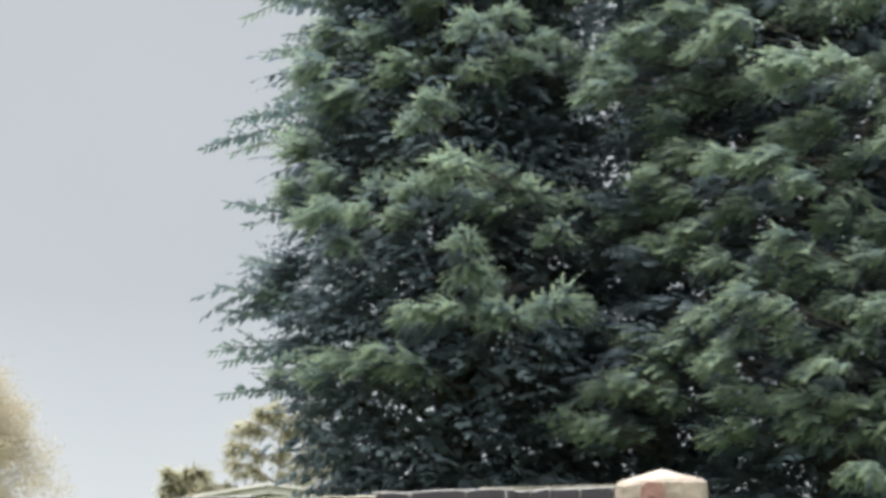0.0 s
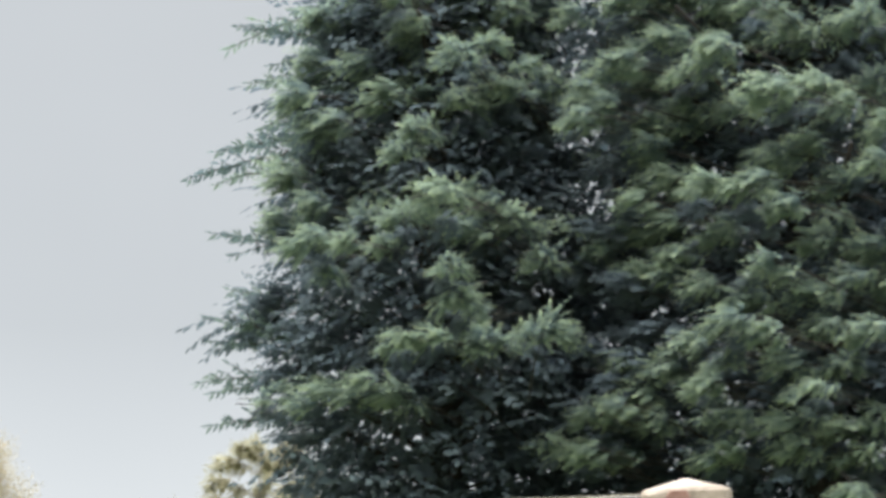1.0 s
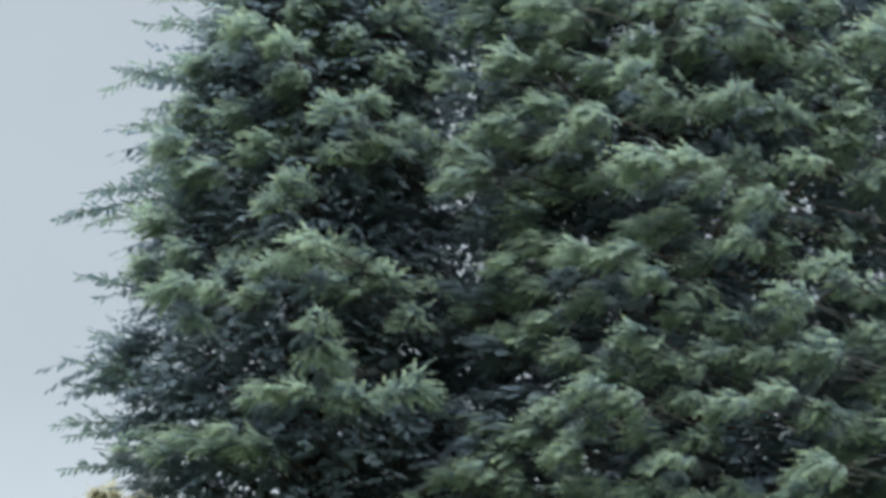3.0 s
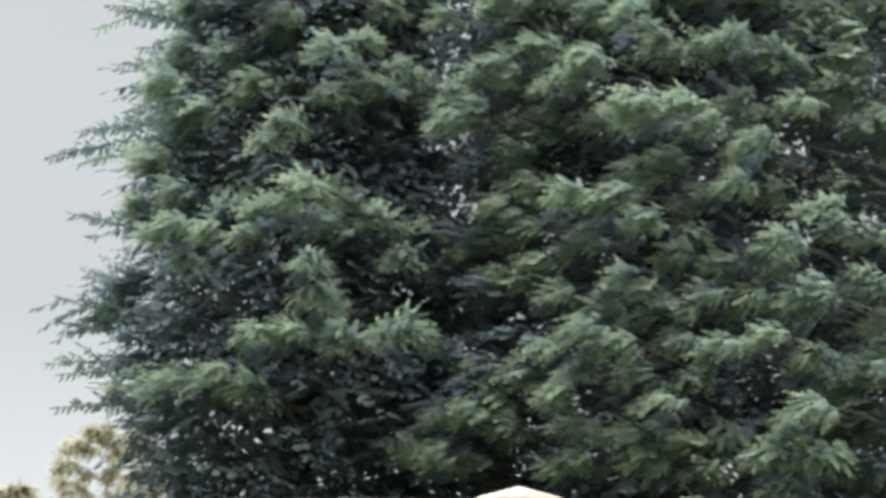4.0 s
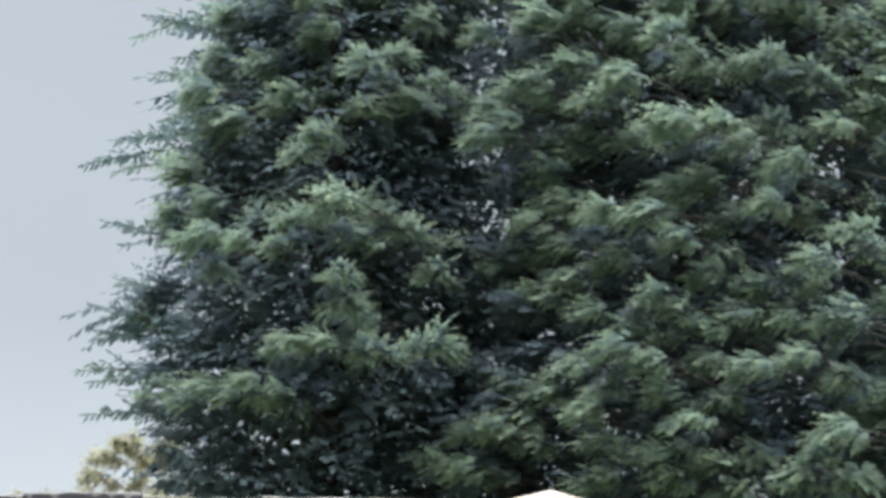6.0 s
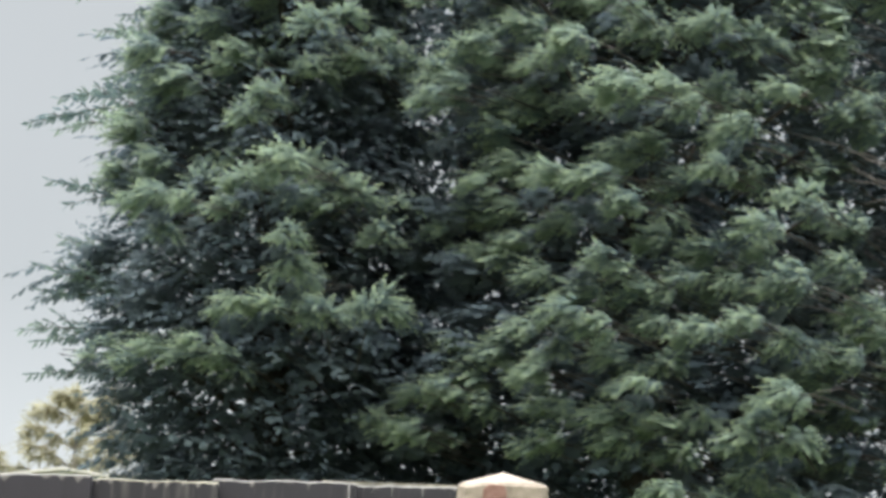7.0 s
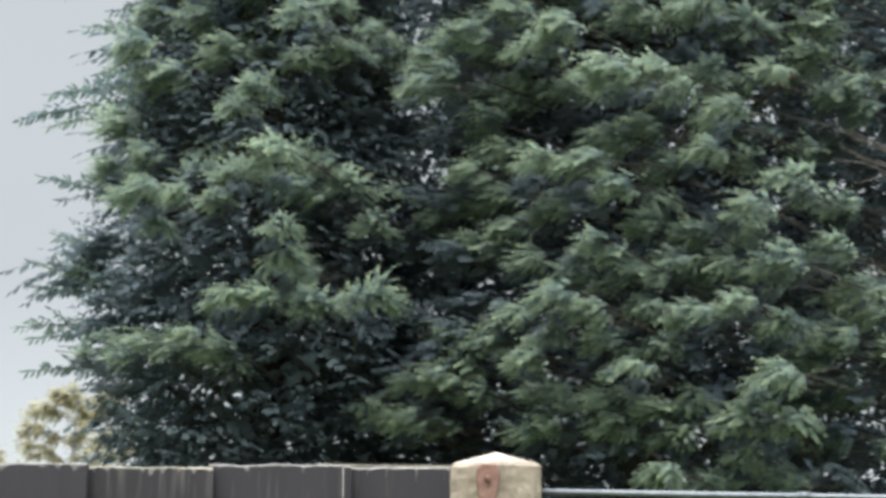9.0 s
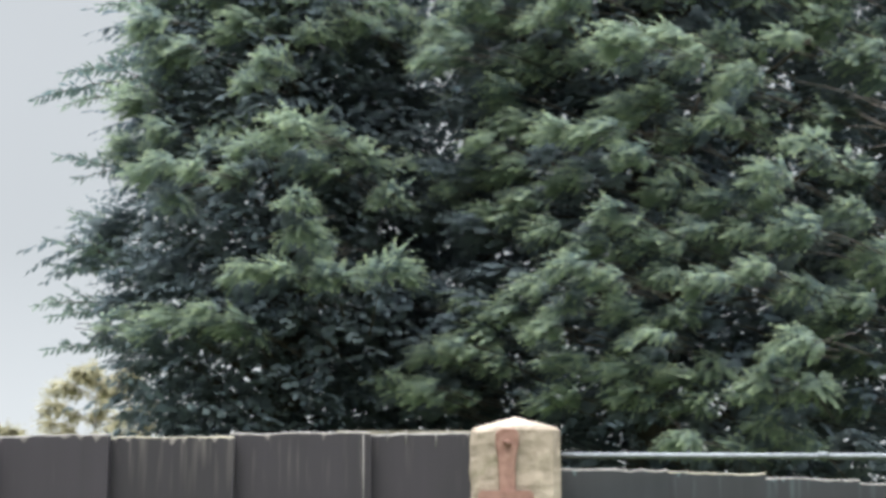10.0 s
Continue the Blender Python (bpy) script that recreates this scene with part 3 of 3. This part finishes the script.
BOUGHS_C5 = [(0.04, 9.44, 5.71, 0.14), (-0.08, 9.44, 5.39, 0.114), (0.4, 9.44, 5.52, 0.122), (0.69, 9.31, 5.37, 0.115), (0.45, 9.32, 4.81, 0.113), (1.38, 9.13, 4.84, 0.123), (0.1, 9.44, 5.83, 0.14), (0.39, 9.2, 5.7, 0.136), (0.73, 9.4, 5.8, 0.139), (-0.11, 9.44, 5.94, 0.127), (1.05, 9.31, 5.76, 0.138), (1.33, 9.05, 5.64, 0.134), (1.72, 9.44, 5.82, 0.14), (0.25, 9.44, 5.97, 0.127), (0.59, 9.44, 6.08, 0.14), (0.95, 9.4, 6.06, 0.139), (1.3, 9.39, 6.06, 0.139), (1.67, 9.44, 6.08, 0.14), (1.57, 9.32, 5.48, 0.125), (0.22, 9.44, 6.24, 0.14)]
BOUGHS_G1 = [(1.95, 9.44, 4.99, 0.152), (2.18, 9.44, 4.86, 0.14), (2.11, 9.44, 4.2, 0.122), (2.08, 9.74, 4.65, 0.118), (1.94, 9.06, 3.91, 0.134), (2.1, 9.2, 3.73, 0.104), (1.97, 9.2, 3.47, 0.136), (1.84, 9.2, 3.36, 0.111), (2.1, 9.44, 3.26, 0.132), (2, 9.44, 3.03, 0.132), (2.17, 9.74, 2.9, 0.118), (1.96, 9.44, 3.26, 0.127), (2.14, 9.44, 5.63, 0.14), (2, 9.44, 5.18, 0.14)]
TWIGS_A = [(-1.69, 6.18, 9.9), (-1.98, 5.67, 9.9), (-1.88, 5.6, 9.8), (-1.80, 5.2, 9.9), (-1.84, 5.32, 9.85), (-2.2, 4.79, 9.9), (-2.02, 4.72, 9.8), (-2.04, 4.95, 9.9),
           (-2.02, 4.47, 9.9), (-1.9, 4.38, 9.8), (-1.91, 4.16, 9.9), (-2.02, 4.05, 9.9), (-1.94, 3.95, 9.8), (-2.04, 3.8, 9.9), (-2.12, 3.66, 9.9), (-2.03, 3.6, 9.8),
           (-2.06, 3.45, 9.9), (-1.78, 5.95, 9.9), (-1.72, 5.45, 9.9)]
rng = random.Random(14)
TWIGS_A += [(-0.88 - 0.86 * radius_at(z, NARROW) - rng.uniform(-0.1, 0.08), z, rng.uniform(9.6, 9.95)) for z in (4.6 + 0.2 * k + rng.uniform(-0.1, 0.1) for k in range(8))]
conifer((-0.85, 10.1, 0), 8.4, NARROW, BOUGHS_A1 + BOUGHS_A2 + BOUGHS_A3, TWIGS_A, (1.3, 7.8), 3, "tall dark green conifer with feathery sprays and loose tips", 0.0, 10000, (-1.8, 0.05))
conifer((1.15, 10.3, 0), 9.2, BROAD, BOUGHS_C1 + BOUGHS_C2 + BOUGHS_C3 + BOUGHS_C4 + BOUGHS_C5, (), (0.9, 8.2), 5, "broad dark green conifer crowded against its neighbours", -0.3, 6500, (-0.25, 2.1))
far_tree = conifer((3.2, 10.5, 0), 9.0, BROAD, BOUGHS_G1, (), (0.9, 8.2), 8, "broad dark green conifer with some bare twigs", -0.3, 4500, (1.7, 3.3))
rng = random.Random(77)
for k in range(7):
    foot = Vector((2.45 + rng.uniform(-0.1, 0.1), 9.45, 4.42 + rng.uniform(-0.08, 0.08))) - far_tree.location
    reach = Vector((-rng.uniform(0.25, 0.6), rng.uniform(-0.25, 0.0), rng.uniform(-0.15, 0.3)))
    bow = foot + reach * 0.5 + Vector((0, 0, rng.uniform(-0.03, 0.05)))
    part("bare_twig", mesh_of("bare_twig", *tube([foot, bow, foot + reach], [0.006, 0.004, 0.0015], 5), [DEAD]), far_tree, label="bare grey-brown dead twig" if k == 0 else "")
# two added trees that only block the sky behind the front row's gaps
conifer((0.2, 11.4, 0), 8.6, BROAD, (), (), (0.9, 7.8), 9, "added dark green conifer that blocks the sky behind the front row", -0.2, 5000)
conifer((2.3, 11.6, 0), 8.8, BROAD, (), (), (0.9, 7.8), 11, "added dark green conifer that blocks the sky behind the front row", -0.2, 5000)


# ---- golden trees and house beyond ----
def leafy_tree(name, base, height, crown, leaves, leaf_size, leaf_material, bark, seed, label):
    """A broadleaf tree: trunk, limbs and a crown of single leaves gathered round many twig ends. crown: (radius, bottom)."""
    rng = random.Random(seed)
    tree = thing(name, base, label=label, category="tree", group="golden trees beyond the fence")
    pts = [(0.1 * math.sin(k), 0.06 * math.cos(2 * k), height * 0.95 * k / 6) for k in range(7)]
    part("trunk", mesh_of("trunk", *tube(pts, [height * 0.018 * (1 - 0.9 * k / 6) for k in range(7)], 8), [bark], smooth=True), tree)
    radius, bottom = crown
    ends = []
    for i in range(40):
        f = (i + rng.random()) / 40
        z = bottom + (height - bottom) * f
        reach = radius * math.sin(math.pi * (0.12 + 0.86 * f) ** 0.8) * rng.uniform(0.65, 1.05)
        a = rng.uniform(0, 2 * math.pi)
        start = Vector((0, 0, max(z - reach * 0.5, bottom * 0.8)))
        end = Vector((math.cos(a) * reach, math.sin(a) * reach, z))
        bend = start.lerp(end, 0.55) + Vector((0, 0, 0.1 * reach))
        part("limb", mesh_of("limb", *tube([start, bend, end], [0.035, 0.022, 0.006], 5), [bark], smooth=True), tree)
        for k in range(7):
            ends.append(start.lerp(end, rng.uniform(0.45, 1.05)) + Vector((rng.gauss(0, 0.16), rng.gauss(0, 0.16), rng.gauss(0, 0.2))) * radius * 0.6)
    verts, faces = [], []
    for k in range(leaves):
        c = rng.choice(ends)
        s = 0.062 * radius
        p = c + Vector((rng.gauss(0, s * 1.3), rng.gauss(0, s * 1.3), rng.gauss(0, s)))
        way = Vector((rng.gauss(0, 1), rng.gauss(0, 1), rng.gauss(-0.5, 0.7))).normalized()
        w = way.orthogonal().normalized()
        w = Matrix.Rotation(rng.uniform(0, 6.28), 3, way) @ w
        l_, h = leaf_size * rng.uniform(0.6, 1.3), leaf_size * 0.3
        q = len(verts)
        verts += [p, p + way * l_ * 0.5 + w * h, p + way * l_, p + way * l_ * 0.5 - w * h]
        faces += [(q, q + 1, q + 2), (q, q + 2, q + 3)]
    part("crown", mesh_of("crown", verts, faces, [leaf_material]), tree)
    return tree


def golden_conifer(name, base, height, radius, bottom, tiers, seed, label, lean=0.0):
    """An airy golden conifer: trunk, tiers of limbs and hanging feathery fronds with sky between them."""
    rng = random.Random(seed)
    tree = thing(name, base, label=label, category="tree", group="golden trees beyond the fence")
    pts = [(lean * (k / 6) ** 2 + 0.04 * math.sin(k), 0.03 * math.cos(2 * k), height * 0.97 * k / 6) for k in range(7)]
    part("trunk", mesh_of("trunk", *tube(pts, [height * 0.014 * (1 - 0.92 * k / 6) for k in range(7)], 8), [PALE_BARK], smooth=True), tree)
    for i in range(tiers):
        f = (i + 0.3 * rng.random()) / tiers
        z = bottom + (height - bottom) * f
        for k in range(6):
            a = 2 * math.pi * (k + rng.uniform(-0.3, 0.3)) / 6 + i
            reach = radius * (1.02 - f) ** 0.45 * rng.uniform(0.6, 1.1)
            start = Vector((lean * f * f, 0, z - 0.25 * reach))
            end = start + Vector((math.cos(a) * reach, math.sin(a) * reach, 0.3 * reach))
            bend = start.lerp(end, 0.6) + Vector((0, 0, 0.12 * reach))
            limb = part("limb", mesh_of("limb", *tube([start, bend, end], [0.014, 0.009, 0.004], 5), [PALE_BARK], smooth=True), tree)
            out = ([], [], [], [])
            for q in range(72):
                g = rng.uniform(0.3, 1.0)
                at = start.lerp(bend, g / 0.6) if g < 0.6 else bend.lerp(end, (g - 0.6) / 0.4)
                way = Vector((math.cos(a) + rng.gauss(0, 0.7), math.sin(a) + rng.gauss(0, 0.7), rng.gauss(-0.3, 0.55))).normalized()
                face = Vector((rng.gauss(0, 0.4), rng.gauss(-0.3, 0.4), 1))
                face = (face - way * face.dot(way)).normalized()
                frond(rng, at, way, face, rng.uniform(0.12, 0.3), rng.uniform(0.06, 0.10), out, 5, 0.24)
            part("foliage", leafy_mesh("foliage", out, GOLDEN), limb)
    return tree


golden_conifer("golden_tree", (-5.45, 30, 0), 6.8, 1.65, 3.6, 10, 21, "golden yellow conifer with airy feathery branches")
golden_conifer("golden_tree", (-6.75, 30, 0), 5.75, 0.75, 4.3, 7, 22, "small golden conifer with a leaning tip", -0.35)
leafy_tree("birch_tree", (-14.0, 40, 0), 9.05, (2.6, 2.6), 95000, 0.05, PALE, PALE_BARK, 23, "pale golden birch with a fuzzy rounded crown")


def house(base):
    h = thing("house", base, label="low house with a cream bargeboard and clay tiles", category="house")
    half, ridge, eave, deep = 0.86, 4.56, 4.44, 3.0
    v = [(-half, 0, 0), (half, 0, 0), (half, 0, eave), (0, 0, ridge), (-half, 0, eave)]
    v += [(x, deep, z) for x, _, z in v]
    part("wall", mesh_of("wall", v, [(0, 1, 2, 3, 4), (9, 8, 7, 6, 5), (0, 5, 6, 1), (1, 6, 7, 2), (4, 9, 5, 0)], [RENDERED]), h)
    slope = math.atan2(ridge - eave, half)
    for s in (-1, 1):
        at = Matrix.Translation((0, 0, ridge + 0.01)) @ Matrix.Diagonal((s, 1, 1, 1)) @ Matrix.Rotation(slope, 4, "Y")
        roof = part("roof", from_bm("roof", block(0, half + 0.08, -0.16, deep + 0.1, 0.0, 0.025, 0.004), TILE), h, at)
        for k in range(4):
            part("tile_course", from_bm("tile_course", block(0.01 + k * 0.23, 0.235 + k * 0.23, -0.17, deep + 0.1, 0.027, 0.036, 0.003), TILE), roof)
        part("bargeboard", from_bm("bargeboard", block(0, half + 0.1, -0.20, -0.175, -0.085, 0.0, 0.004), CREAM), h, at)
        part("verge_trim", from_bm("verge_trim", block(0, half + 0.12, -0.235, -0.175, 0.006, 0.045, 0.006), CREAM), h, at)
    bm = bmesh.new()
    outline = [(0.25, 4.2), (0.25, 4.36), (0.74, 4.68), (1.5, 4.68), (1.5, 4.2)]
    ring = [[bm.verts.new((x, y, z)) for x, z in outline] for y in (deep + 0.2, deep + 1.4)]
    bm.faces.new(ring[0])
    bm.faces.new(ring[1][::-1])
    for k in range(5):
        bm.faces.new((ring[0][k], ring[1][k], ring[1][(k + 1) % 5], ring[0][(k + 1) % 5]))
    bmesh.ops.recalc_face_normals(bm, faces=bm.faces)
    part("rear_roof", from_bm("rear_roof", bm, TILE), h, label="clay-tiled rear roof slope")
    return h


house((-4.47, 24, 0))


# ---- fence ----
def post_mesh():
    bm = bmesh.new()
    rings = [(0.0, 0.062), (0.6, 0.062), (1.2, 0.0615), (1.6, 0.061)] + [(1.7 + 0.018 * k, 0.0608) for k in range(13)] + [(1.934, 0.060)]
    rng = random.Random(4)
    loops = []
    for z, r in rings:
        c = 0.010
        ring = []
        for x, y in ((-r, -r + c), (-r + c, -r), (-r / 3, -r), (r / 3, -r), (r - c, -r), (r, -r + c), (r, r - c), (r - c, r), (-r + c, r), (-r, r - c)):
            ring.append(bm.verts.new((x + rng.uniform(-0.001, 0.001) + (abs(rng.gauss(0, 0.0011)) if x < -0.05 else 0), y + rng.uniform(-0.001, 0.001), z + (rng.uniform(-0.0025, 0.0025) if z > 1.92 else 0))))
        loops.append(ring)
    k = len(loops[0])
    for a, b in zip(loops, loops[1:]):
        for i in range(k):
            bm.faces.new((a[i], a[(i + 1) % k], b[(i + 1) % k], b[i]))
    brow = [bm.verts.new((v.co.x * 0.93, v.co.y * 0.93, v.co.z + 0.005)) for v in loops[-1]]
    for i in range(k):
        bm.faces.new((loops[-1][i], loops[-1][(i + 1) % k], brow[(i + 1) % k], brow[i]))
    tip = bm.verts.new((0.002, 0, 1.961))
    for i in range(k):
        bm.faces.new((brow[i], brow[(i + 1) % k], tip))
    bmesh.ops.recalc_face_normals(bm, faces=bm.faces[:])
    return from_bm("post", bm, CONCRETE)


post = new("fence_post", post_mesh())
post.location = (0.086, 2.592, 0)
tagged(post, "weathered concrete fence post with a pyramid cap", "fence post")

bracket = thing("iron_bracket", (0.0755, 2.529, 1.90), label="rusty iron strap bolted to the concrete post", category="bracket")
bm = bmesh.new()
outline = [(-0.0105, -0.05), (0.0105, -0.05), (0.010, -0.012), (0.0125, 0.004), (0.0155, 0.016), (0.0150, 0.030), (0.011, 0.0365), (-0.009, 0.037), (-0.0155, 0.030), (-0.0160, 0.014), (-0.0130, 0.0)]
front = [bm.verts.new((x, -0.004, z)) for x, z in outline]
rear = [bm.verts.new((x, 0.004, z)) for x, z in outline]
bm.faces.new(front)
bm.faces.new(rear[::-1])
for i in range(len(outline)):
    j = (i + 1) % len(outline)
    bm.faces.new((front[j], front[i], rear[i], rear[j]))
bmesh.ops.recalc_face_normals(bm, faces=bm.faces[:])
bmesh.ops.bevel(bm, geom=bm.edges[:], offset=0.0012, segments=1, affect="EDGES")
part("strap", from_bm("strap", bm, RUST), bracket)
bv, bf = tube([(0, -0.003, 0.017), (0, -0.008, 0.017), (0, -0.009, 0.017)], [0.0048, 0.0045, 0.003], 6)
part("bolt", mesh_of("bolt", bv, bf, [RUST]), bracket)
part("crossbar", from_bm("crossbar", block(-0.040, 0.034, -0.011, 0.002, -0.079, -0.047, 0.003), RUST), bracket)


def board(parent, x0, x1, y, top, slope, seed, wood, cap, lap=0.0):
    """A feather-edged board: thin at its left edge, uneven lichen-grown top end. Its origin lies at its top."""
    rng = random.Random(seed)
    n = 9
    verts, faces, slots = [], [], []
    for i in range(n + 1):
        f = i / n
        x = (x1 - x0) * f
        t = 0.009 + 0.007 * f
        z = slope * f + rng.uniform(-0.0016, 0.0016)
        yy = -lap * f
        for dz, dy in ((-top + 0.03, 0), (-0.0014 + z - rng.uniform(0, 0.0012), 0), (z, 0.0022), (z - 0.001, t), (-top + 0.03, t)):
            verts.append((x, yy + dy, dz))
    for i in range(n):
        a, b = i * 5, (i + 1) * 5
        for k in range(4):
            faces.append((a + k, b + k, b + k + 1, a + k + 1))
            slots.append(1 if k in (1, 2) else 0)
    faces += [(4, 3, 2, 1, 0), tuple(n * 5 + k for k in range(5))]
    slots += [0, 0]
    return part("board", mesh_of("board", verts, faces, [wood, cap], slots), parent, Matrix.Translation((x0, y, top)))


panel = thing("wooden_fence", (0, 0, 0), label="dark stained wooden board fence with lichen-pale tops", category="fence")
edges = [(-1.58, 1.915), (-1.41, 1.918), (-1.25, 1.916), (-1.08, 1.92), (-0.93, 1.921), (-0.77, 1.925), (-0.622, 1.931), (-0.466, 1.9285), (-0.298, 1.9345), (-0.115, 1.9335), (0.03, 1.934)]
for i, ((a, z), (b, _)) in enumerate(zip(edges, edges[1:])):
    board(panel, a, b + 0.008, 2.560, z, (0.0005, 0.001, -0.001)[i % 3], 60 + i, WOOD, (LICHEN, LICHEN_YELLOW)[i % 4 == 3], 0.018)
part("back_rail", from_bm("back_rail", block(-1.58, 0.03, 2.578, 2.62, 1.74, 1.81, 0.004), WOOD), panel)
for x, long in ((-0.117, 0.16), (-0.06, 0.018), (-0.085, 0.014), (-0.02, 0.022)):
    rv, rf = tube([(x, 2.5405, 1.935), (x + 0.0006, 2.5405, 1.935 - long * 0.5), (x - 0.0004, 2.5405, 1.935 - long)], [0.0011, 0.0009, 0.0003], 6)
    part("lime_run", mesh_of("lime_run", rv, rf, [LICHEN], smooth=True), panel, label="pale lime run")
part("cap_strip", from_bm("cap_strip", block(-0.157, 0.028, 2.578, 2.598, 1.80, 1.9405, 0.002), LICHEN_YELLOW), panel)

panel = thing("wooden_fence", (0, 0, 0), label="grey stained wooden board fence below a metal rail", category="fence")
edges = [(0.140, 1.894), (0.290, 1.892), (0.427, 1.886), (0.561, 1.882), (0.70, 1.878), (0.84, 1.876), (0.98, 1.872), (1.12, 1.87), (1.26, 1.868), (1.40, 1.866)]
for i, ((a, z), (b, _)) in enumerate(zip(edges, edges[1:])):
    board(panel, a, b + 0.008, 2.62 + 0.15 * (a - 0.14), z, -0.004, 80 + i, WOOD_GREY, (LICHEN, LICHEN_YELLOW)[i % 3 == 1], 0.012)
bm = block(0.14, 1.4, 2.640, 2.68, 1.70, 1.77, 0.004)
for v in bm.verts:
    v.co.y += 0.15 * (v.co.x - 0.14)
part("back_rail", from_bm("back_rail", bm, WOOD_GREY), panel)

rail = thing("metal_rail", (0, 0, 0), label="thin galvanised metal rail fixed to the concrete post", category="rail")
rv, rf = tube([(0.140 + 0.12 * k, 2.592, 1.908 - 0.0004 * k * (11 - k) * 0.12) for k in range(12)], [0.0042] * 12, 12)
part("pipe", mesh_of("pipe", rv, rf, [ZINC], smooth=True), rail)
jv, jf = tube([(0.5, 2.592, 1.9078), (0.515, 2.592, 1.9078)], [0.0051, 0.0051], 12)
part("joint", mesh_of("joint", jv, jf, [ZINC], smooth=True), rail)
